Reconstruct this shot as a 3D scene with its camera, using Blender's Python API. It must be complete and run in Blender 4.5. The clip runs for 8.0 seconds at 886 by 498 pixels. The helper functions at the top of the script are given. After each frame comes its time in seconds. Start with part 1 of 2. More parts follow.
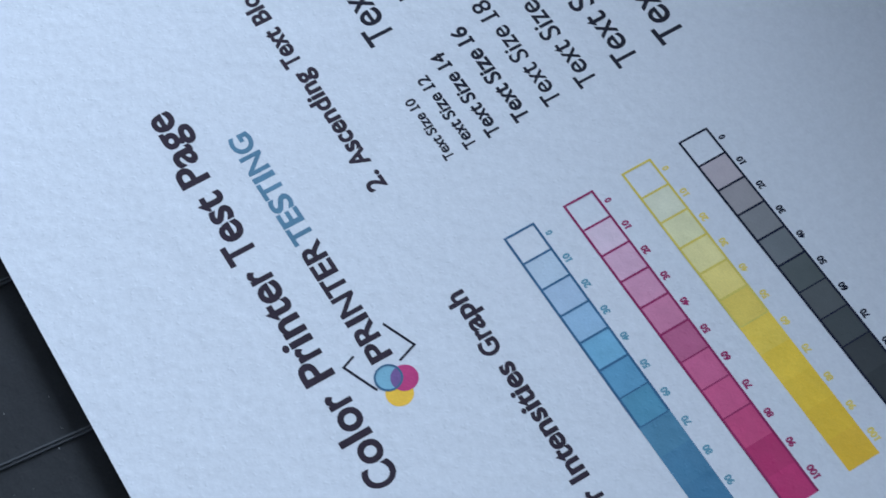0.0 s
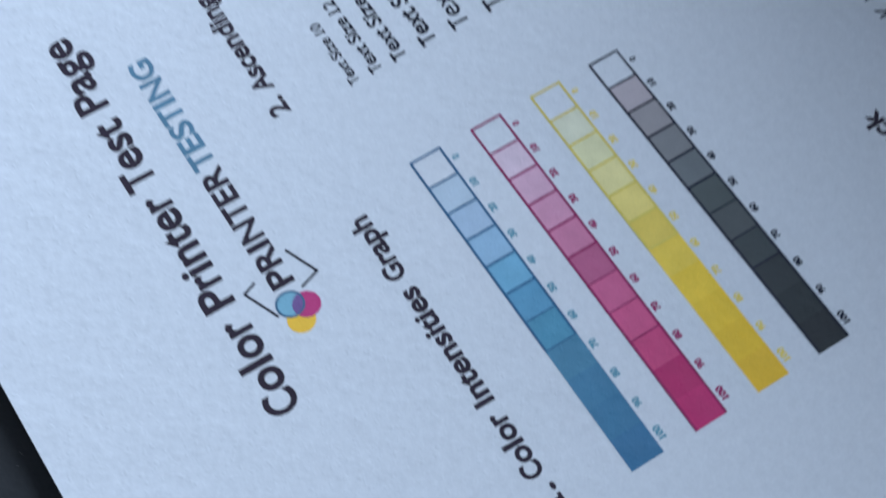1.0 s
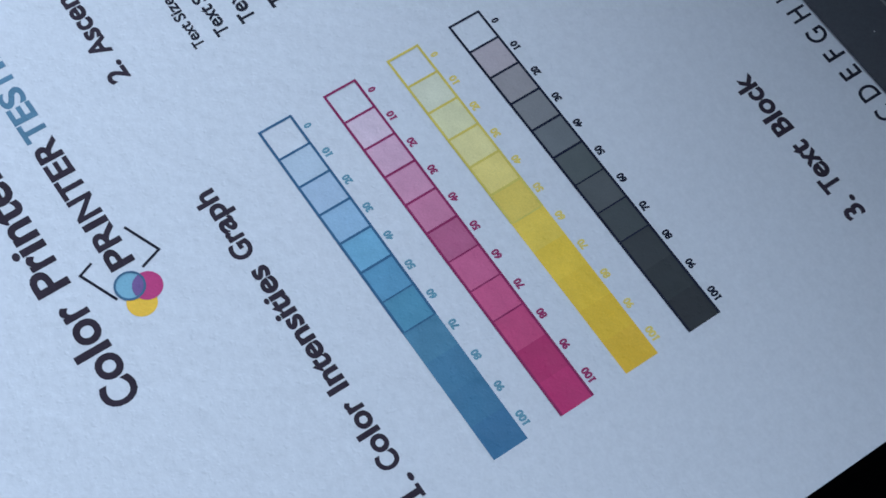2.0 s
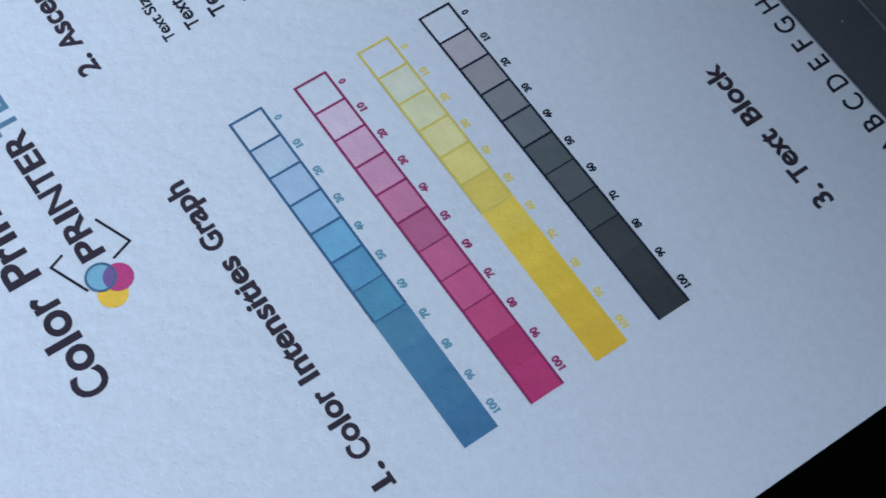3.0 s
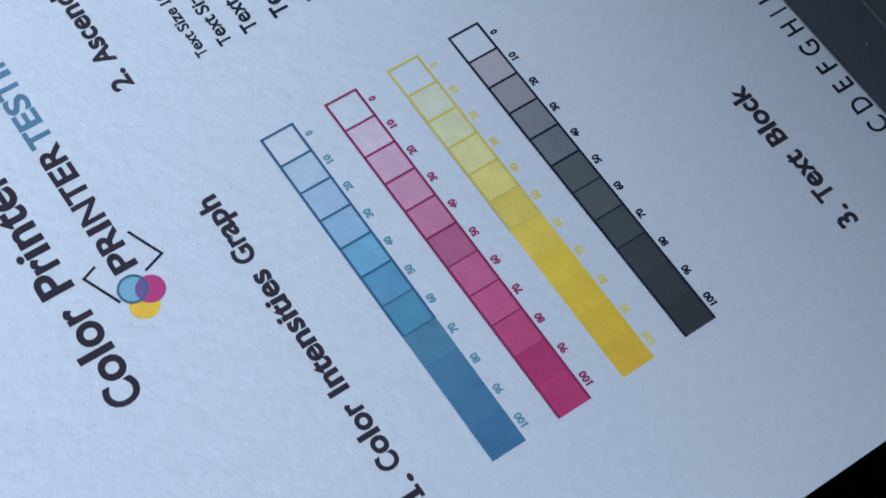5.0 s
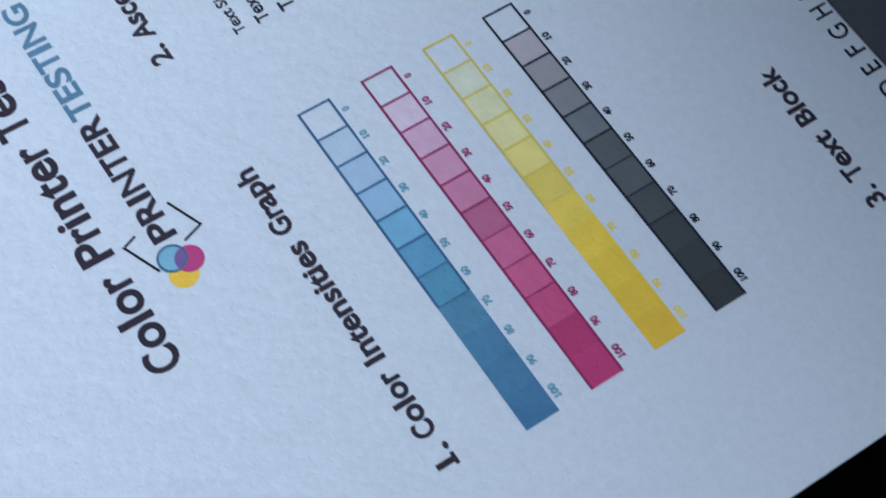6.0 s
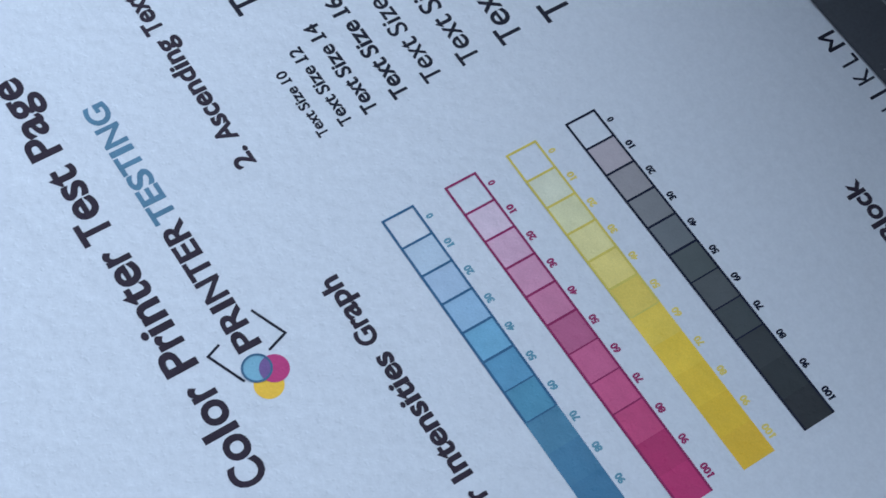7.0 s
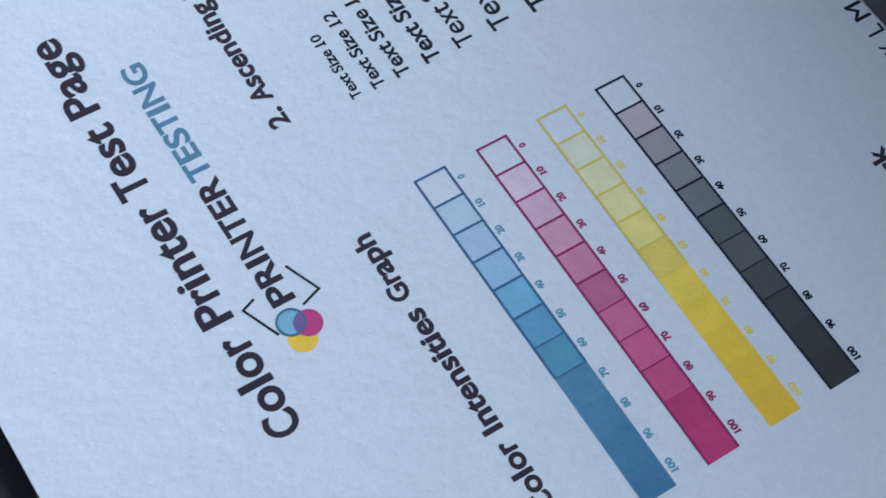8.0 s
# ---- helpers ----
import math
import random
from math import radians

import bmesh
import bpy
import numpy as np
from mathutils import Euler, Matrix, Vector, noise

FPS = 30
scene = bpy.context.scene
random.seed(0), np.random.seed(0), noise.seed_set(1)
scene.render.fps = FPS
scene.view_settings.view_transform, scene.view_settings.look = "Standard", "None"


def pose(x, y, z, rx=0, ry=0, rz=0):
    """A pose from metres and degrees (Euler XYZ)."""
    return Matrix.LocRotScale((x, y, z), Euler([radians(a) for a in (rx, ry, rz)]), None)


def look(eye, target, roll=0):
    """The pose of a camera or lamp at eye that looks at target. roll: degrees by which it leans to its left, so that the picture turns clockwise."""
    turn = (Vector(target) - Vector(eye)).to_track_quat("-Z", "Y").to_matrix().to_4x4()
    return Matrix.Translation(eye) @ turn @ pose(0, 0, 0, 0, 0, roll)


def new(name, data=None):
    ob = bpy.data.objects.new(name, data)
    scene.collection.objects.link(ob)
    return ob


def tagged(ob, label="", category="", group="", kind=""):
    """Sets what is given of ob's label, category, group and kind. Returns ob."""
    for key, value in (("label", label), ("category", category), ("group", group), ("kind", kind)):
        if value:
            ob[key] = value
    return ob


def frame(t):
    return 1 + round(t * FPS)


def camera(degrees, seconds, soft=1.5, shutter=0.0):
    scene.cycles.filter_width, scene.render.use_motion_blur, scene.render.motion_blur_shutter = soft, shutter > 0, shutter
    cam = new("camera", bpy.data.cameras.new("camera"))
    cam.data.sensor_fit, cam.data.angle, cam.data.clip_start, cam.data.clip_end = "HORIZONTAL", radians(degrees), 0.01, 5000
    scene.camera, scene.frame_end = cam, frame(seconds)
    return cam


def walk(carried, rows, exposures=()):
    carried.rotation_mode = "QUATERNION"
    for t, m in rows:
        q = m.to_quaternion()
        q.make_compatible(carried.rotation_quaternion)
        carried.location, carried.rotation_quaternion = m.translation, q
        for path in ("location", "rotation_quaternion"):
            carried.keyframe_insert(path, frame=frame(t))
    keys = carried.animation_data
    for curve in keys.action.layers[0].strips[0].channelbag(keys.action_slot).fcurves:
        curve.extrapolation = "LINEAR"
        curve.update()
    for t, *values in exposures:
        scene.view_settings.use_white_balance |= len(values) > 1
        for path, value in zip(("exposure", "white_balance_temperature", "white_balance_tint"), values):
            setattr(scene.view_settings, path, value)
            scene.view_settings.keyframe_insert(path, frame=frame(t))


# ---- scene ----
LENS = 29.9
PATH = [
    (0.0, (-0.1239, 0.0902, 0.2900), (0.0046, 0.0113), -0.06),
    (0.5, (-0.1302, 0.0887, 0.2888), (-0.0005, 0.0087), 0.03),
    (0.8, (-0.1301, 0.0888, 0.2863), (-0.0086, 0.0065), 2.06),
    (1.0, (-0.1357, 0.0827, 0.2797), (-0.0189, 0.0044), 1.34),
    (1.2, (-0.1362, 0.0830, 0.2631), (-0.0286, -0.0022), 5.49),
    (1.5, (-0.1310, 0.0686, 0.2666), (-0.0334, -0.0123), 6.01),
    (1.7, (-0.1282, 0.0703, 0.2665), (-0.0343, -0.0136), 7.98),
    (2.8, (-0.1287, 0.0693, 0.2669), (-0.0399, -0.0166), 9.81),
    (3.0, (-0.1326, 0.0696, 0.2664), (-0.0417, -0.0184), 9.72),
    (3.5, (-0.1386, 0.0723, 0.2655), (-0.0438, -0.0188), 9.51),
    (4.0, (-0.1323, 0.0738, 0.2653), (-0.0374, -0.0175), 9.65),
    (4.2, (-0.1299, 0.0738, 0.2653), (-0.0336, -0.0176), 9.40),
    (5.3, (-0.1377, 0.0775, 0.2676), (-0.0408, -0.0143), 9.85),
    (5.5, (-0.1406, 0.0790, 0.2676), (-0.0430, -0.0134), 9.95),
    (6.0, (-0.1366, 0.0860, 0.2670), (-0.0374, -0.0075), 10.12),
    (6.5, (-0.1196, 0.0877, 0.2700), (-0.0177, -0.0094), 10.95),
    (7.0, (-0.1154, 0.0941, 0.2685), (-0.0104, -0.0068), 11.68),
    (7.5, (-0.1186, 0.0969, 0.2662), (-0.0137, -0.0031), 11.84),
    (8.0, (-0.1218, 0.1030, 0.2677), (-0.0146, 0.0029), 11.44),
]
cam = camera(LENS, 8.0, soft=1.6, shutter=0.5)
walk(cam, [(t, look(eye, (*aim, 0.0), roll)) for t, eye, aim, roll in PATH],
     exposures=((0.0, -0.02), (1.0, -0.01), (3.0, 0.06), (5.5, 0.05), (7.0, 0.0), (8.0, 0.0)))

# ---- light: a cool overcast sky through one window behind the printer ----
SKY_STRENGTH = 0.10
WINDOW_POWER = 63.5
WINDOW_COLOUR = (0.588, 0.745, 0.985)
world = bpy.data.worlds.new("sky")
scene.world = world
world.use_nodes = True
wn = world.node_tree.nodes
sky = wn.new("ShaderNodeTexSky")
sky.sky_type = "NISHITA"
sky.sun_disc = False
sky.sun_elevation = radians(25)
sky.sun_rotation = radians(200)
wn["Background"].inputs["Strength"].default_value = SKY_STRENGTH
world.node_tree.links.new(sky.outputs[0], wn["Background"].inputs[0])

window_light = new("window_light", bpy.data.lights.new("window_light", "AREA"))
window_light.data.shape = "RECTANGLE"
window_light.data.size, window_light.data.size_y = 1.48, 1.2
window_light.data.energy = WINDOW_POWER
window_light.data.color = WINDOW_COLOUR
window_light.matrix_world = look((0.64, -0.93, 0.95), (0.64, 0.0, 0.55))


# ---- materials ----
def linear(v):
    v = v / 255
    return v / 12.92 if v < 0.04045 else ((v + 0.055) / 1.055) ** 2.4


def material(name, colour, rough=0.6, metal=0.0, spec=0.5):
    m = bpy.data.materials.new(name)
    m.use_nodes = True
    b = m.node_tree.nodes["Principled BSDF"]
    b.inputs["Base Color"].default_value = (*colour, 1)
    b.inputs["Roughness"].default_value = rough
    b.inputs["Metallic"].default_value = metal
    b.inputs["Specular IOR Level"].default_value = spec
    return m


def grain(m, sizes, low=0.85, high=1.12, bump=0.0, bump_size=0.0005, stretch=(1, 1, 1), turn=0.0):
    """Mottles the base colour with noise of the given sizes in metres and adds fine relief."""
    t = m.node_tree
    b = t.nodes["Principled BSDF"]
    base = tuple(b.inputs["Base Color"].default_value)
    tc = t.nodes.new("ShaderNodeTexCoord")
    mp = t.nodes.new("ShaderNodeMapping")
    mp.inputs["Scale"].default_value = stretch
    mp.inputs["Rotation"].default_value = (0, 0, turn)
    t.links.new(tc.outputs["Object"], mp.inputs[0])
    last = None
    for size in sizes:
        n = t.nodes.new("ShaderNodeTexNoise")
        n.inputs["Scale"].default_value = 1 / size
        n.inputs["Detail"].default_value = 3
        t.links.new(mp.outputs[0], n.inputs["Vector"])
        r = t.nodes.new("ShaderNodeMapRange")
        r.inputs["From Min"].default_value, r.inputs["From Max"].default_value = 0.3, 0.7
        r.inputs["To Min"].default_value, r.inputs["To Max"].default_value = low, high
        t.links.new(n.outputs["Fac"], r.inputs["Value"])
        if last is None:
            last = r.outputs[0]
        else:
            mul = t.nodes.new("ShaderNodeMath")
            mul.operation = "MULTIPLY"
            t.links.new(last, mul.inputs[0])
            t.links.new(r.outputs[0], mul.inputs[1])
            last = mul.outputs[0]
    v = t.nodes.new("ShaderNodeVectorMath")
    v.operation = "SCALE"
    v.inputs[0].default_value = base[:3]
    t.links.new(last, v.inputs["Scale"])
    t.links.new(v.outputs[0], b.inputs["Base Color"])
    if bump:
        relief(m, bump, bump_size, stretch, turn)
    return m


def relief(m, strength, size, stretch=(1, 1, 1), turn=0.0, depth=0.0001):
    """Fine relief: grain, sparse dents and a gentle unevenness."""
    t = m.node_tree
    b = t.nodes["Principled BSDF"]
    tc = t.nodes.new("ShaderNodeTexCoord")
    mp = t.nodes.new("ShaderNodeMapping")
    mp.inputs["Scale"].default_value = stretch
    mp.inputs["Rotation"].default_value = (0, 0, turn)
    t.links.new(tc.outputs["Object"], mp.inputs[0])
    normal = None
    for s, k, lo, hi in ((size, 0.5, 0.2, 0.8), (size * 2.6, 0.9, 0.56, 0.80), (size * 6.0, 0.55, 0.35, 0.80), (size * 18, 0.5, 0.2, 0.8)):
        n = t.nodes.new("ShaderNodeTexNoise")
        n.inputs["Scale"].default_value = 1 / s
        n.inputs["Detail"].default_value = 1.5
        t.links.new(mp.outputs[0], n.inputs["Vector"])
        r = t.nodes.new("ShaderNodeMapRange")
        r.interpolation_type = "SMOOTHSTEP"
        r.inputs["From Min"].default_value, r.inputs["From Max"].default_value = lo, hi
        t.links.new(n.outputs["Fac"], r.inputs["Value"])
        bp = t.nodes.new("ShaderNodeBump")
        bp.inputs["Strength"].default_value = min(1.0, strength * k)
        bp.inputs["Distance"].default_value = depth * s / size * 0.5
        t.links.new(r.outputs[0], bp.inputs["Height"])
        if normal is not None:
            t.links.new(normal, bp.inputs["Normal"])
        normal = bp.outputs[0]
    t.links.new(normal, b.inputs["Normal"])
    return m


PAPER = 0.69
PAPER_BUMP = dict(strength=0.44, size=0.00046, stretch=(1.0, 0.95, 1.0), turn=radians(35))
paper_mat = relief(grain(material("paper", (PAPER, PAPER, PAPER * 1.0), 0.75, spec=0.3), (0.0007, 0.0020), 0.968, 1.028), **PAPER_BUMP)


def ink(name, seen, beside, rough=0.7, mottle=0.06, spec=0.15):
    """Printed ink, by its colour relative to the bare paper next to it."""
    c = [max(0.004, linear(a) / linear(b) * PAPER - (spec - 0.15) * 0.17) for a, b in zip(seen, beside)]
    k = min(1.0, 0.94 / max(c)) ** 0.75
    c = [min(0.94, v * k) for v in c]
    m = material(name, c, rough, spec=spec)
    return relief(grain(m, (0.00030, 0.0050), 1 - mottle, 1 + mottle), **PAPER_BUMP)


black_ink = ink("black_ink", (42, 38, 54), (180, 200, 226), 0.7, 0.12)
text_ink = ink("text_ink", (26, 28, 44), (180, 200, 226), 0.7, 0.12)
blue_ink = ink("blue_ink", (74, 118, 154), (180, 200, 226), 0.55, 0.10)
plastic = relief(grain(material("dark_grey_plastic", (0.035, 0.038, 0.044), 0.55, spec=0.4), (0.0006, 0.03), 0.88, 1.12), 0.10, 0.0004)
tray_plastic = relief(grain(material("dark_tray_plastic", (0.019, 0.0196, 0.0205), 0.6, spec=0.3), (0.0006, 0.03), 0.85, 1.15), 0.25, 0.0005)
panel_plastic = relief(grain(material("grey_panel_plastic", (0.062, 0.066, 0.064), 0.6, spec=0.4), (0.0006, 0.03), 0.88, 1.12), 0.12, 0.0004)
# the highlight along the panel edge is put into this pale base colour
rim_highlight_plastic = relief(grain(material("highlight_plastic_edge", (0.16, 0.165, 0.17), 0.42, spec=0.5), (0.0006, 0.02), 0.7, 1.2), 0.2, 0.0004)
# paler than the tray: part of the ribs' highlight is in the colour
rib_highlight_plastic = material("rib_highlight_plastic", (0.06, 0.062, 0.064), 0.25, spec=0.7)
# shade in the tray's grooves, painted as a darker base colour
groove_shade_mat = material("groove_shade_plastic", (0.012, 0.012, 0.013), 0.6, spec=0.3)
black_mat = grain(material("matt_black_laminate", (0.004, 0.004, 0.0045), 0.9, spec=0.1), (0.002, 0.05), 0.8, 1.2)
dust_mat = grain(material("dust", (0.45, 0.45, 0.45), 0.9), (0.0003,), 0.8, 1.1)
wall_mat = relief(grain(material("wall_paint", (0.42, 0.43, 0.45), 0.85), (0.01, 0.4), 0.94, 1.05), 0.2, 0.004)
floor_mat = grain(material("floor_boards", (0.16, 0.12, 0.09), 0.6), (0.01, 0.2), 0.8, 1.2)
frame_mat = grain(material("window_paint", (0.75, 0.75, 0.75), 0.5), (0.02,), 0.96, 1.02)


# ---- building helpers ----
def mesh_from(bm, name, mat):
    me = bpy.data.meshes.new(name)
    bm.normal_update()
    bm.to_mesh(me)
    bm.free()
    me.materials.append(mat)
    return me


def part(name, bm, mat, parent=None, label=""):
    ob = new(name, mesh_from(bm, name, mat))
    if parent is not None:
        ob.parent = parent
    if label:
        ob["label"] = label
    return ob


def box(bm, lo, hi):
    r = bmesh.ops.create_cube(bm, size=1)
    c = [(a + b) / 2 for a, b in zip(lo, hi)]
    s = [b - a for a, b in zip(lo, hi)]
    for v in r["verts"]:
        v.co = Vector([v.co[i] * s[i] + c[i] for i in range(3)])
    return r["verts"]


def solid(lo, hi, bevel=0.0, segments=2):
    bm = bmesh.new()
    box(bm, lo, hi)
    if bevel:
        bmesh.ops.bevel(bm, geom=bm.edges[:], offset=bevel, segments=segments, affect="EDGES")
    return bm


def extrude_x(profile, x0, x1):
    """A solid with the given outline in y, z, drawn along x."""
    bm = bmesh.new()
    a = [bm.verts.new((x0, y, z)) for y, z in profile]
    b = [bm.verts.new((x1, y, z)) for y, z in profile]
    n = len(profile)
    for i in range(n):
        bm.faces.new((a[i], a[(i + 1) % n], b[(i + 1) % n], b[i]))
    bm.faces.new(a[::-1])
    bm.faces.new(b)
    bmesh.ops.recalc_face_normals(bm, faces=bm.faces[:])
    return bm


def empty(name, label, category, group="", kind=""):
    return tagged(new(name), label, category, group, kind)


MM = 0.001

# ---- the room ----
X0, X1, Y0, Y1, Z0, Z1 = -1.6, 1.6, -1.0, 1.2, -0.85, 1.75


def structure(name, bm, mat, label):
    return tagged(part(name, bm, mat), label, "room", kind="structure")


structure("floor", solid((X0, Y0, Z0 - 0.05), (X1, Y1, Z0)), floor_mat, "brown floor boards under the black table")
structure("ceiling", solid((X0, Y0, Z1), (X1, Y1, Z1 + 0.05)), wall_mat, "plain pale ceiling over the table")
structure("wall_north", solid((X0, Y1, Z0), (X1, Y1 + 0.1, Z1)), wall_mat, "plain pale wall facing the printer")
structure("wall_west", solid((X0 - 0.1, Y0 - 0.1, Z0), (X0, Y1 + 0.1, Z1)), wall_mat, "plain pale side wall")
structure("wall_east", solid((X1, Y0 - 0.1, Z0), (X1 + 0.1, Y1 + 0.1, Z1)), wall_mat, "plain pale side wall")
WX0, WX1, WZ0, WZ1 = -0.13, 1.41, 0.32, 1.58
bm = bmesh.new()
box(bm, (X0, Y0 - 0.1, Z0), (WX0, Y0, Z1))
box(bm, (WX1, Y0 - 0.1, Z0), (X1, Y0, Z1))
box(bm, (WX0, Y0 - 0.1, Z0), (WX1, Y0, WZ0))
box(bm, (WX0, Y0 - 0.1, WZ1), (WX1, Y0, Z1))
structure("wall_south", bm, wall_mat, "plain pale wall with the window behind the printer")
FY0, FY1 = Y0 - 0.08, Y0 - 0.02
window = structure("window_1", solid((WX0, FY0, WZ0 + 0.003), (WX0 + 0.05, FY1, WZ1 - 0.003), 0.004), frame_mat, "white painted window frame letting in daylight")
part("window_frame", solid((WX1 - 0.05, FY0, WZ0 + 0.003), (WX1, FY1, WZ1 - 0.003), 0.004), frame_mat, window)
part("window_frame", solid((WX0 + 0.052, FY0, WZ0 + 0.003), (WX1 - 0.052, FY1, WZ0 + 0.05), 0.004), frame_mat, window)
part("window_frame", solid((WX0 + 0.052, FY0, WZ1 - 0.05), (WX1 - 0.052, FY1, WZ1 - 0.003), 0.004), frame_mat, window)

# ---- table ----
TABLE_Z = -0.085
table = empty("table", "matt black table under the printer", "table")
part("tabletop", solid((-0.75, -0.62, TABLE_Z - 0.03), (0.75, 0.55, TABLE_Z), 0.004), black_mat, table)
for x in (-0.68, 0.68):
    for y in (-0.55, 0.48):
        part("leg", solid((x - 0.025, y - 0.025, Z0), (x + 0.025, y + 0.025, TABLE_Z - 0.03), 0.003), black_mat, table)

# ---- printer ----
printer = empty("printer", "dark grey plastic desktop printer feeding out a test page", "printer")
LIP_Y, LIP_Z = -0.1041, 0.0004
TRAY_Z = -0.006
PX0, PX1 = -0.23, 0.23
BODY_SHADE_Z = 0.272
# front cover: a lip over the paper slot, a sloping band, a seam, then the steeper panel above
part("front_lip", extrude_x([
    (LIP_Y, LIP_Z - 0.0002), (LIP_Y + 0.0001, LIP_Z), (LIP_Y - 0.0001, LIP_Z + 0.0002), (LIP_Y - 0.0003, LIP_Z + 0.0003),
    (LIP_Y - 0.0114, LIP_Z + 0.0020), (LIP_Y - 0.0115, LIP_Z + 0.0019), (LIP_Y - 0.0115, LIP_Z - 0.0002)], PX0 + 0.012, PX1 - 0.012), plastic, printer)
part("panel_edge", extrude_x([
    (LIP_Y - 0.01155, LIP_Z), (LIP_Y - 0.01155, LIP_Z + 0.0021), (LIP_Y - 0.0117, LIP_Z + 0.0023), (LIP_Y - 0.0118, LIP_Z + 0.0023),
    (LIP_Y - 0.01195, LIP_Z + 0.0021), (LIP_Y - 0.01195, LIP_Z)], PX0 + 0.012, PX1 - 0.012), rim_highlight_plastic, printer, "light edge of the panel, its highlight put into the colour")
part("front_panel", extrude_x([
    (LIP_Y - 0.0121, LIP_Z), (LIP_Y - 0.0121, LIP_Z + 0.0016), (LIP_Y - 0.060, LIP_Z + 0.0040), (LIP_Y - 0.100, 0.014),
    (LIP_Y - 0.12, 0.030), (LIP_Y - 0.12, LIP_Z)], PX0 + 0.012, PX1 - 0.012), panel_plastic, printer)
# unseen rear body, its height set to block window light towards the lip
part("rear_shade_body", solid((PX0, -0.52, TABLE_Z + 0.004), (PX1, LIP_Y - 0.121, BODY_SHADE_Z), 0.012, 3), plastic, printer)
for x0, x1 in ((PX0, PX0 + 0.0115), (PX1 - 0.0115, PX1)):
    part("side_panel", solid((x0, LIP_Y - 0.1205, TABLE_Z + 0.004), (x1, LIP_Y - 0.002, 0.020), 0.003), plastic, printer)
part("paper_slot", solid((PX0 + 0.012, LIP_Y - 0.1195, TRAY_Z - 0.03), (PX1 - 0.012, LIP_Y - 0.1165, LIP_Z - 0.001)), black_mat, printer)
# output tray: its floor with shallow seams between the slats
TRAY_X0, TRAY_X1, TRAY_Y1 = -0.088, 0.16, 0.165
SEAMS = (-0.0635, -0.0264, 0.0105, 0.0475, 0.0843, 0.1212)
LEAN = 0.094


def leaning(bm):
    for v in bm.verts:
        v.co.x += (v.co.y - 0.097) * LEAN
    return bm


edges = [TRAY_X0, *SEAMS, TRAY_X1]
tray = part("output_tray", leaning(solid((TRAY_X0, LIP_Y - 0.09, TRAY_Z - 0.006), (TRAY_X1, TRAY_Y1, TRAY_Z - 0.0014), 0.0005)), groove_shade_mat, printer, "dark grey slatted output tray")
for a, b in zip(edges[:-1], edges[1:]):
    part("slat", leaning(solid((a + 0.0002, LIP_Y - 0.09, TRAY_Z - 0.0013), (b - 0.0002, TRAY_Y1 - 0.001, TRAY_Z), 0.0004, 2)), tray_plastic, tray)
for x in SEAMS:
    part("rib", leaning(solid((x - 0.0006, LIP_Y - 0.085, TRAY_Z - 0.0013), (x + 0.0006, TRAY_Y1 - 0.002, TRAY_Z + 0.0012), 0.00055, 4)), rib_highlight_plastic, tray, "slightly glossy plastic rib, its highlight partly in the colour")
part("tray_support", solid((TRAY_X0 + 0.02, LIP_Y - 0.10, TABLE_Z), (TRAY_X1 - 0.02, 0.02, TRAY_Z - 0.0062), 0.002), black_mat, printer)

# ---- the sheet ----
SKEW = radians(-0.38)
SHEET_W, SHEET_L, THICK = 0.2159, 0.2794, 0.0001
LEFT, TOP = -0.1076, 0.0874
nx, ny = 24, 30
bm = bmesh.new()
cs, sn = math.cos(SKEW), math.sin(SKEW)


def sheet_side(z):
    return [[bm.verts.new((LEFT + cs * SHEET_W * i / nx + sn * SHEET_L * j / ny, TOP + sn * SHEET_W * i / nx - cs * SHEET_L * j / ny, z))
             for i in range(nx + 1)] for j in range(ny + 1)]


upper, lower = sheet_side(0.0), sheet_side(-THICK)
for j in range(ny):
    for i in range(nx):
        bm.faces.new((upper[j][i], upper[j + 1][i], upper[j + 1][i + 1], upper[j][i + 1]))
        bm.faces.new((lower[j][i], lower[j][i + 1], lower[j + 1][i + 1], lower[j + 1][i]))
around = [(0, i) for i in range(nx)] + [(j, nx) for j in range(ny)] + [(ny, i) for i in range(nx, 0, -1)] + [(j, 0) for j in range(ny, 0, -1)]
for (j, i), (k, l) in zip(around, around[1:] + around[:1]):
    bm.faces.new((upper[j][i], upper[k][l], lower[k][l], lower[j][i]))
page = tagged(part("test_page", bm, paper_mat), "white printed colour test page coming out of the printer", "paper")

INK_Z = 0.00004


def strokes(points, width, z=INK_Z):
    """A drawn line of even width through the points, in millimetres."""
    bm = bmesh.new()
    pts = [Vector(p) * MM for p in points]
    h = width * MM / 2
    left, right = [], []
    for i, p in enumerate(pts):
        d0 = (p - pts[i - 1]).normalized() if i else (pts[1] - p).normalized()
        d1 = (pts[i + 1] - p).normalized() if i < len(pts) - 1 else d0
        n0, n1 = Vector((-d0.y, d0.x)), Vector((-d1.y, d1.x))
        n = (n0 + n1).normalized()
        k = h / max(0.3, n.dot(n0))
        left.append(bm.verts.new((*(p + n * k), z)))
        right.append(bm.verts.new((*(p - n * k), z)))
    for i in range(len(pts) - 1):
        bm.faces.new((left[i], right[i], right[i + 1], left[i + 1]))
    bmesh.ops.recalc_face_normals(bm, faces=bm.faces[:])
    return bm


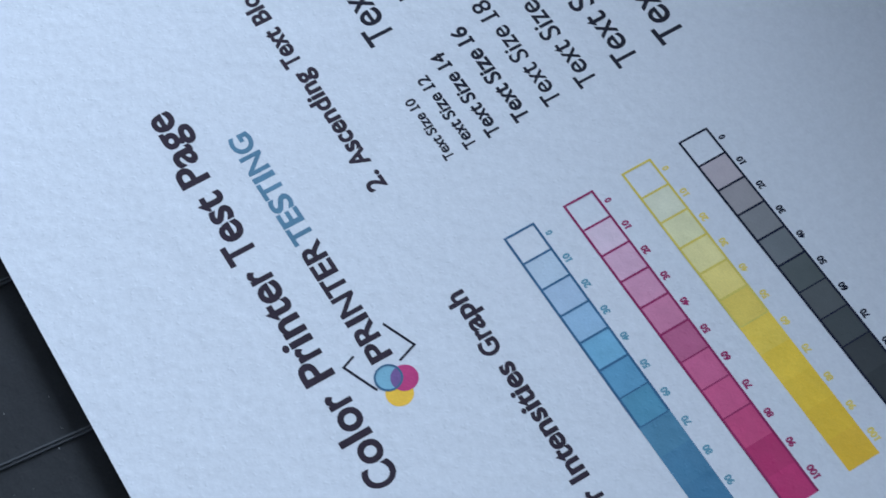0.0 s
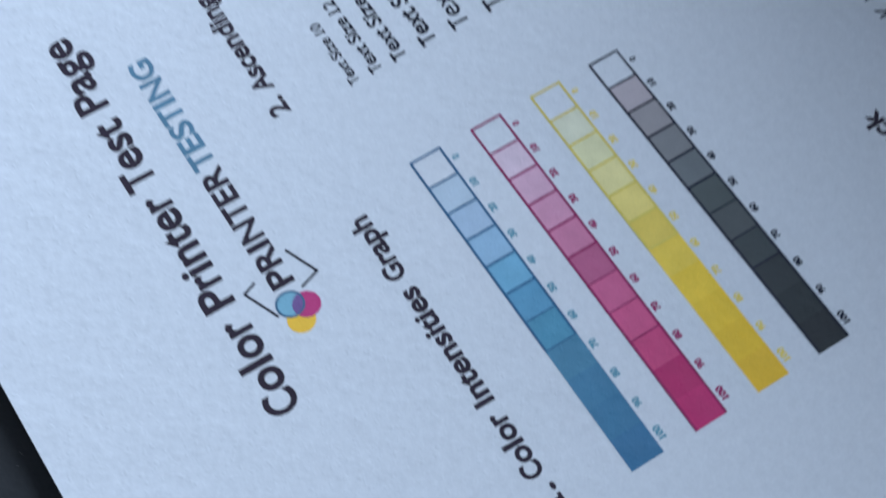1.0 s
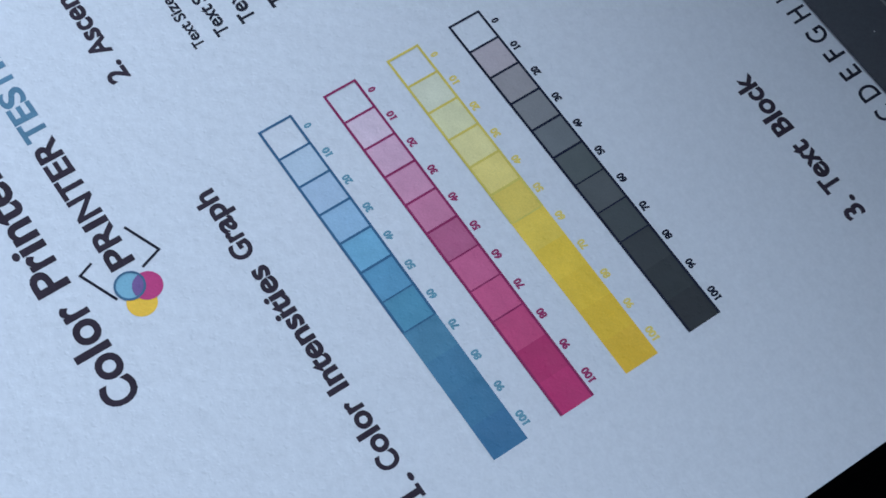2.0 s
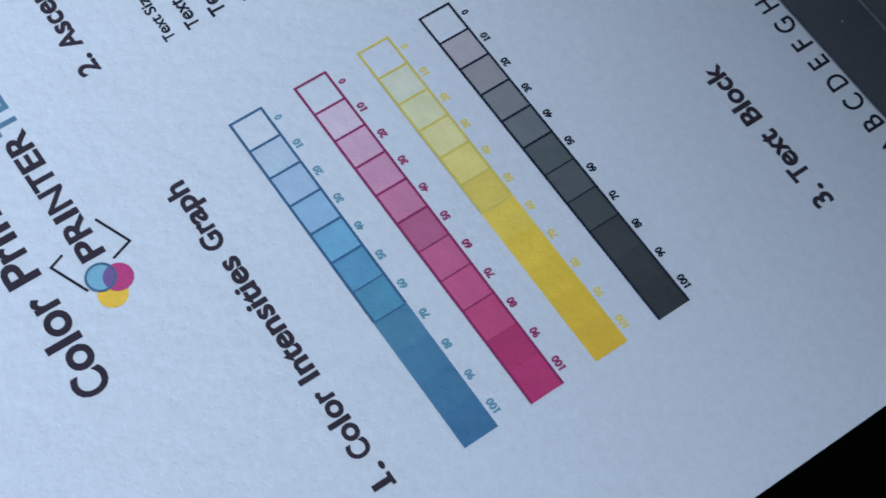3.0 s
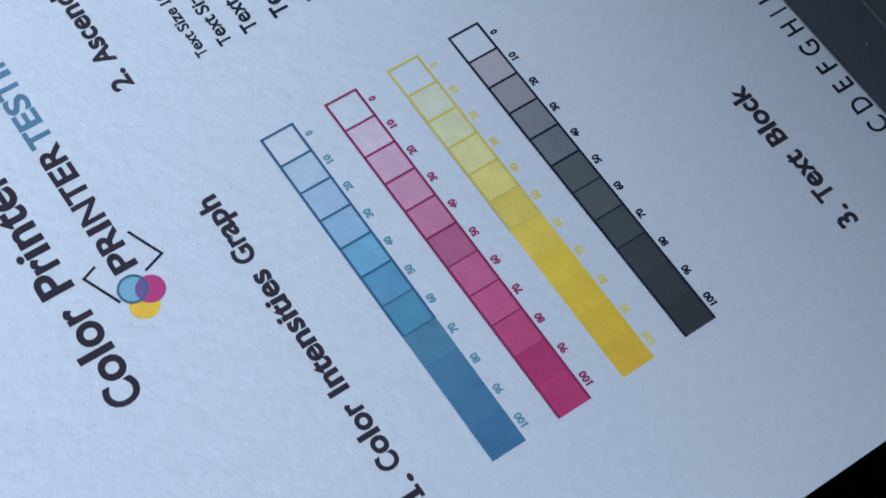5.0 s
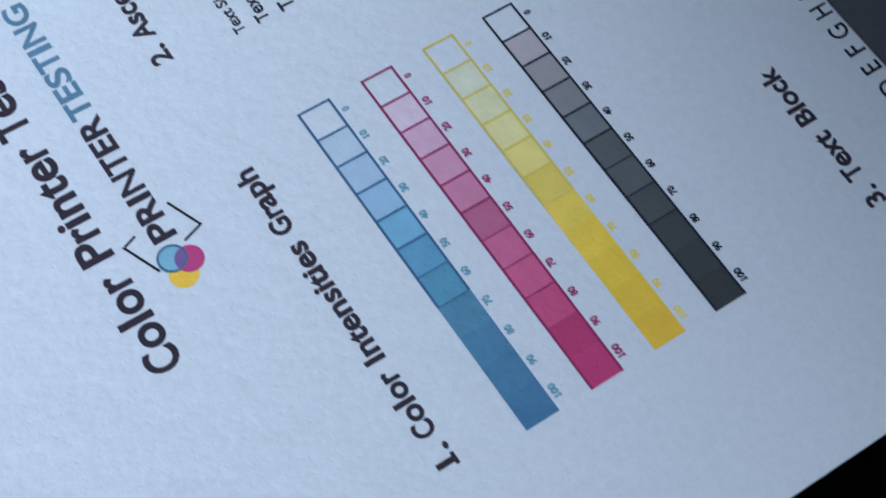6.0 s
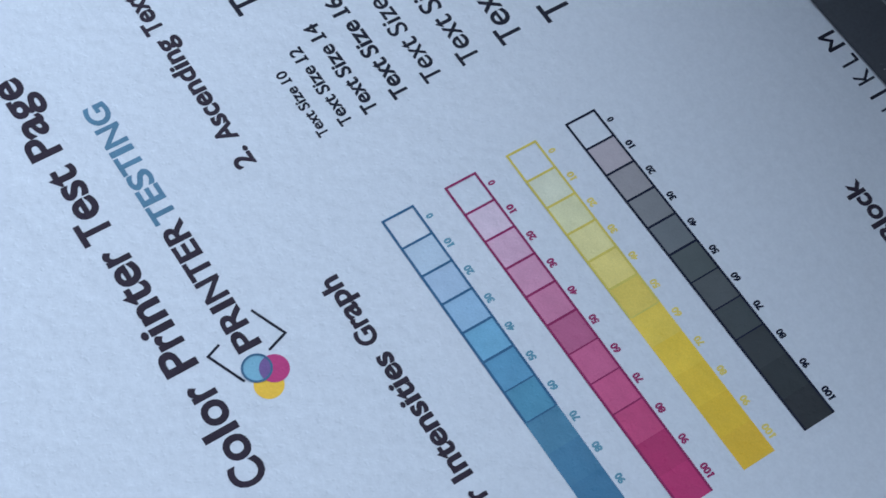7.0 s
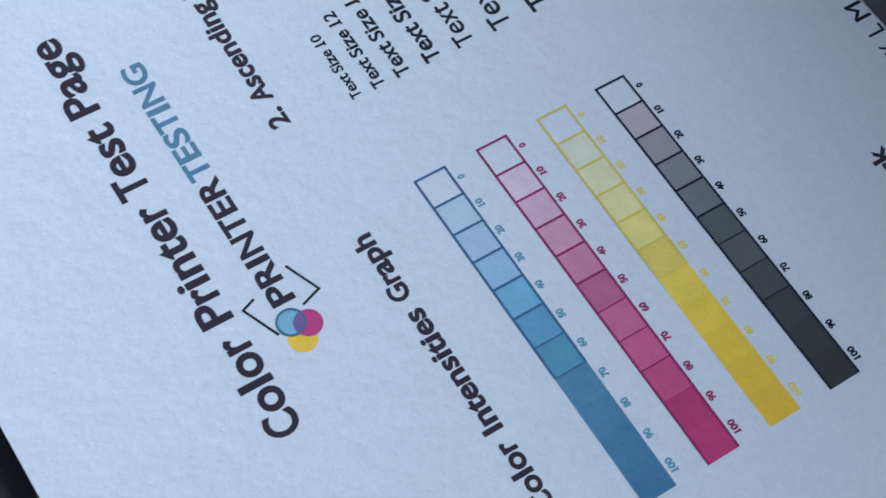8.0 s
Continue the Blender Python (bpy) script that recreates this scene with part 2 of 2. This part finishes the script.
def thicken(me, w):
    """Widens every stroke of flat lettering by w on both sides, with a rim that falls off by a hair."""
    bm = bmesh.new()
    bm.from_mesh(me)
    bmesh.ops.remove_doubles(bm, verts=bm.verts[:], dist=1e-5)
    edges = [e for e in bm.edges if len(e.link_faces) == 1]
    out = {}
    for e in edges:
        a, b = e.verts
        d = (b.co - a.co).normalized()
        n = Vector((d.y, -d.x, 0))
        if n.dot(e.link_faces[0].calc_center_median() - a.co) > 0:
            n = -n
        for v in (a, b):
            out.setdefault(v, []).append(n)
    rim = {}
    for v, ns in out.items():
        n = sum(ns, Vector())
        n = n.normalized() if n.length > 1e-4 else ns[0]
        k = w / max(0.55, n.dot(ns[0]))
        rim[v] = bm.verts.new((v.co.x + n.x * k, v.co.y + n.y * k, -1.0))
    for e in edges:
        a, b = e.verts
        f = bm.faces.new((a, b, rim[b], rim[a]))
        f.normal_update()
        if f.normal.z < 0:
            f.normal_flip()
    bm.to_mesh(me)
    bm.free()
    return me


# advance widths of the printed typeface, in thousandths of its size: bold and plain
BOLD_WIDTHS = dict(zip("ABCGIPTacdeghiklnoprstx. 123ERSN", (
    606, 561, 529, 637, 267, 532, 495, 494, 418, 537, 503, 474, 537, 246, 480, 246, 537, 538, 537, 355, 399, 347, 459, 267, 226, 507, 507, 507, 488, 563, 473, 659)))
PLAIN_WIDTHS = dict(zip("ABCDEFGHIJKLMSTeitxz", (
    579, 544, 533, 615, 488, 459, 631, 623, 252, 319, 520, 420, 855, 459, 487, 498, 229, 335, 433, 395)))
FONT_CAP, FONT_X, FACE_CAP = 0.682, 0.449, 0.644
GLYPHS = {}


def letter_shape(string, weight):
    """Flat lettering of one unit size, its strokes widened by weight."""
    cu = bpy.data.curves.new("writing", "FONT")
    cu.body = string
    cu.size = 1.0
    cu.resolution_u = 4
    ob = new("writing", cu)
    bpy.context.view_layer.update()
    me = bpy.data.meshes.new_from_object(ob.evaluated_get(bpy.context.evaluated_depsgraph_get()))
    bpy.data.objects.remove(ob)
    bpy.data.curves.remove(cu)
    return thicken(me, weight) if weight else me


def reach(string):
    me = letter_shape(string, 0)
    x = max(v.co.x for v in me.vertices)
    bpy.data.meshes.remove(me)
    return x


def taller_lowercase(y):
    """The printed face has taller small letters and ascenders than the built-in one."""
    x_height = FONT_X * 1.09
    return y * 1.09 if y <= FONT_X else x_height + (y - FONT_X) * (FONT_CAP * 1.06 - x_height) / (FONT_CAP - FONT_X)


def glyph(c, weight):
    """Points and faces of one letter, and its own advance."""
    if (c, weight) not in GLYPHS:
        advance = reach("H" + c + "H") - reach("HH")
        me = letter_shape(c, weight)
        pts = [tuple(v.co) for v in me.vertices]
        faces = [tuple(f.vertices) for f in me.polygons]
        bpy.data.meshes.remove(me)
        if c.islower():
            pts = [(x, taller_lowercase(y), z) for x, y, z in pts]
        if c == "1":
            # the printed figure one stands on a short bar
            n, stem = len(pts), 0.255
            pts += [(stem - 0.17, -weight, -2.0), (stem + 0.17, -weight, -2.0), (stem + 0.17, 0.07 + weight, -2.0), (stem - 0.17, 0.07 + weight, -2.0)]
            faces.append((n, n + 1, n + 2, n + 3))
        GLYPHS[c, weight] = (pts, faces, advance)
    return GLYPHS[c, weight]


def writing(name, string, x0, x1, base, cap, weight, mat, parent, label="", z=INK_Z):
    """A printed word or line: between x0 and x1, on its baseline, with the given height of its capitals, in millimetres."""
    widths = BOLD_WIDTHS if weight >= TITLE else {**BOLD_WIDTHS, **PLAIN_WIDTHS}
    pts, faces, pen = [], [], 0.0
    for c in string:
        wide = widths.get(c, 507) / 1000 * FONT_CAP / FACE_CAP
        if c != " ":
            own, own_faces, advance = glyph(c, weight)
            n = len(pts)
            pts += [(pen + x * wide / advance, y, depth) for x, y, depth in own]
            faces += [tuple(n + k for k in f) for f in own_faces]
        pen += wide
    a, b = min(p[0] for p in pts), max(p[0] for p in pts)
    sx, sy = (x1 - x0) / (b - a), cap / (FONT_CAP + 2 * weight)
    me = bpy.data.meshes.new(name)
    me.from_pydata([((x0 + (x - a) * sx) * MM, (base + (y + weight) * sy) * MM,
                     z if depth > -0.5 else z - (0.000015 if depth > -1.5 else 0.000008)) for x, y, depth in pts], [], faces)
    me.materials.append(mat)
    ob = new(name, me)
    ob.parent = parent
    if label:
        ob["label"] = label
    return ob


TITLE, BOLD, SEMI, PLAIN, SMALL, TINY = 0.027, 0.034, 0.030, 0.013, 0.028, 0.058
# title
for word, a, b in (("Color", -31.75, -10.6), ("Printer", -7.4, 20.2), ("Test", 22.55, 39.9), ("Page", 43.0, 61.9)):
    writing("title_word", word, a, b, 42.55, 6.35, TITLE, black_ink, page, "large bold black heading word")
# logo
logo = writing("logo_word", "PRINTER", -9.6, 19.85, 31.15, 4.75, SEMI, black_ink, page, "bold black capitals")
writing("logo_word", "TESTING", 20.1, 49.0, 31.15, 4.75, SEMI, blue_ink, page, "bold blue capitals")
for pts in (((-6.1, 37.9), (-7.15, 40.7), (-14.5, 37.6)), ((-3.15, 29.65), (-10.1, 26.75), (-11.5, 30.9))):
    part("corner_line", strokes(pts, 0.5), text_ink, page, "thin black corner line")
ASIDE = (178, 198, 226)
logo_cyan = ink("logo_cyan", (106, 162, 200), ASIDE)
logo_ring = ink("logo_ring", (58, 98, 138), ASIDE)
logo_magenta = ink("logo_magenta", (162, 62, 126), ASIDE)
logo_purple = ink("logo_purple", (100, 86, 148), ASIDE)
logo_yellow = ink("logo_yellow", (206, 178, 74), ASIDE)
CC, CM, CY, CR = Vector((-13.4, 34.5)), Vector((-15.0, 31.9)), Vector((-17.2, 34.3)), 2.7


def disc(c, r, z, inner=0.0):
    bm = bmesh.new()
    ring = [(math.cos(k * math.tau / 48), math.sin(k * math.tau / 48)) for k in range(48)]
    outer = [bm.verts.new(((c.x + r * u) * MM, (c.y + r * v) * MM, z)) for u, v in ring]
    if inner:
        inside = [bm.verts.new(((c.x + inner * u) * MM, (c.y + inner * v) * MM, z)) for u, v in ring]
        for k in range(48):
            bm.faces.new((outer[k], outer[(k + 1) % 48], inside[(k + 1) % 48], inside[k]))
    else:
        bm.faces.new(outer)
    return bm


def lens(a, b, r, z):
    """Where two discs of one size overlap."""
    bm = bmesh.new()
    d = b - a
    half = math.acos(d.length / 2 / r)
    turn = math.atan2(d.y, d.x)
    pts = [a + r * Vector((math.cos(turn - half + 2 * half * k / 16), math.sin(turn - half + 2 * half * k / 16))) for k in range(17)]
    pts += [b + r * Vector((math.cos(turn + math.pi - half + 2 * half * k / 16), math.sin(turn + math.pi - half + 2 * half * k / 16))) for k in range(1, 16)]
    bm.faces.new([bm.verts.new((p.x * MM, p.y * MM, z)) for p in pts])
    return bm


part("logo_disc", disc(CY, CR, 0.00003), logo_yellow, page, "yellow logo disc")
part("logo_disc", disc(CC, CR, 0.00005), logo_cyan, page, "light blue logo disc")
part("logo_disc", disc(CM, CR, 0.00007), logo_magenta, page, "magenta logo disc")
part("logo_overlap", lens(CC, CM, CR, 0.00009), logo_purple, page, "purple overlap of two discs")
part("logo_ring", disc(CC, CR + 0.1, 0.00011, CR - 0.32), logo_ring, page, "dark blue ring")

# headings
HEADINGS = (
    ("1.", -72.5, -67.7, 12.75), ("Color", -65.8, -51.75, 12.75), ("Intensities", -49.5, -22.3, 12.75), ("Graph", -19.9, -4.7, 12.75),
    ("2.", 22.8, 27.2, 13.05), ("Ascending", 29.2, 55.7, 13.05), ("Text", 57.4, 68.3, 13.1), ("Block", 70.5, 84.3, 13.2),
    ("3.", -73.2, -68.9, -84.65), ("Text", -66.85, -55.15, -84.65), ("Block", -52.55, -38.4, -84.6),
)
for word, a, b, base in HEADINGS:
    writing("heading_word", word, a, b, base, 4.08, BOLD, black_ink, page, "bold black section heading word")

# ascending sizes: points, top of the capitals, width
for points, string, top in (
    (10, "Text Size 10", 0.3), (12, "Text Size 12", -4.6), (14, "Text Size 14", -9.95), (16, "Text Size 16", -16.7),
    (18, "Text Size 18", -24.1), (20, "Text Size", -32.6), (24, "Text Size", -42.2), (28, "Text Size", -53.3)):
    em = points * 0.3528
    cap, wide = em * FACE_CAP, em * (4.72 if string[-1].isdigit() else 3.47)
    writing("sample_line", string, 21.3, 21.3 + wide, top - cap, cap, SMALL if points < 18 else PLAIN, text_ink, page, "plain black sample line")
writing("sample_line", "Text", 52.9, 69.6, -7.1, 6.37, PLAIN, text_ink, page, "plain black sample line")
writing("sample_line", "Text", 60.0, 78.0, -19.0, 6.9, PLAIN, text_ink, page, "plain black sample line")

# alphabet: each letter stands by itself
LETTERS = (("A", -71.9, -68.3), ("B", -66.2, -63.5), ("C", -61.1, -58.0), ("D", -55.9, -52.7), ("E", -50.25, -47.95), ("F", -45.3, -43.1), ("G", -40.9, -37.6),
           ("H", -35.1, -32.2), ("I", -29.55, -29.05), ("J", -27.0, -25.5), ("K", -22.45, -19.6), ("L", -17.45, -15.35), ("M", -13.15, -8.85))
for letter, a, b in LETTERS:
    writing("letter", letter, a, b, -103.5, 4.2, PLAIN, text_ink, page, "plain black capital letter")

# ---- intensity bars ----
CELL, BAR_W, PITCH = 74.0 / 11, 7.15, 14.07
BARS = (
    ("cyan", (176, 196, 224), (47, 92, 138), (84, 138, 172),
     ((154, 184, 219), (140, 174, 215), (124, 168, 213), (96, 158, 205), (78, 140, 188), (68, 132, 174), (64, 119, 160), (60, 114, 158), (57, 111, 156), (54, 106, 154))),
    ("magenta", (168, 186, 214), (116, 36, 88), (124, 46, 96),
     ((174, 168, 201), (171, 147, 185), (167, 127, 168), (163, 108, 152), (148, 83, 129), (162, 84, 134), (165, 77, 129), (160, 64, 117), (147, 44, 101), (154, 46, 106))),
    ("yellow", (163, 182, 210), (168, 166, 90), (176, 174, 106),
     ((168, 183, 181), (172, 184, 162), (177, 183, 143), (182, 181, 118), (178, 170, 88), (184, 172, 76), (186, 170, 62), (184, 166, 56), (181, 161, 52), (180, 157, 52))),
    ("black", (152, 170, 198), (12, 16, 38), (14, 18, 38),
     ((130, 134, 156), (110, 117, 135), (92, 102, 118), (77, 89, 104), (58, 70, 80), (58, 68, 79), (47, 57, 67), (38, 46, 55), (34, 42, 50), (32, 38, 46))),
)
LINE = 0.48


def swatch(x0, x1, y0, y1, z):
    bm = bmesh.new()
    bm.faces.new([bm.verts.new((x * MM, y * MM, z)) for x, y in ((x0, y0), (x1, y0), (x1, y1), (x0, y1))])
    return bm


def edge(n):
    """Where the n-th step of a bar begins: the sheet bows a little along the bars."""
    return -CELL * n + 0.45 * math.sin(math.pi * n / 11)


for k, (colour, beside, line, label_seen, fills) in enumerate(BARS):
    top = -PITCH * k
    line_ink = ink(colour + "_line", line, beside)
    label_ink = ink(colour + "_label", label_seen, beside)
    bm = bmesh.new()
    h = LINE / 2

    def line_box(x0, x1, y0, y1):
        bm.faces.new([bm.verts.new((x * MM, y * MM, 0.00008)) for x, y in ((x0, y0), (x1, y0), (x1, y1), (x0, y1))])

    drawn = {"cyan": 7, "yellow": 6}.get(colour, 11)
    line_box(edge(drawn), h, top - LINE, top)
    line_box(edge(drawn), h, top - BAR_W, top - BAR_W + LINE)
    for n in range(min(drawn, 8) + 1):
        x = edge(n)
        thin = h if n < 6 else h * 0.6
        line_box(x - thin, x + thin, top - BAR_W + LINE, top - LINE)
    bar = part("intensity_bar", bm, line_ink, page, "printed %s outline of an eleven-step bar" % colour)
    for n, seen in enumerate(fills):
        fill = ink("%s_fill" % colour, seen, beside, rough=0.52, mottle=0.055, spec=0.24)
        part("swatch", swatch(edge(n + 2), edge(n + 1), top - BAR_W + 0.05, top - 0.05, INK_Z), fill, bar)
    for n in range(11):
        s = str(10 * n)
        wide = 0.95 * len(s)
        c = edge(n + 0.5) + (0.1 if n else 0.0)
        writing("bar_label", s, c - wide / 2, c + wide / 2, top - BAR_W - 2.1, 1.5, TINY, label_ink, bar)

# ---- dust on the dark plastic ----
rng = random.Random(4)
dust = bmesh.new()
for k in range(90):
    r = rng.choice((0.00005, 0.00006, 0.00007, 0.00009, 0.00015))
    if k % 7:
        x, y, z = rng.uniform(-0.07, 0.11), rng.uniform(0.089, 0.15), TRAY_Z
    else:
        x, d = rng.uniform(-0.09, 0.05), rng.uniform(0.001, 0.0105)
        y, z = LIP_Y - d, LIP_Z + 0.0004 + d * 0.128
    made = bmesh.ops.create_icosphere(dust, subdivisions=1, radius=r)
    for v in made["verts"]:
        v.co = Vector((x + v.co.x * 1.3, y + v.co.y, z + v.co.z * 0.5))
tagged(part("dust", dust, dust_mat), "pale dust specks on the dark plastic", "dust", kind="stuff")
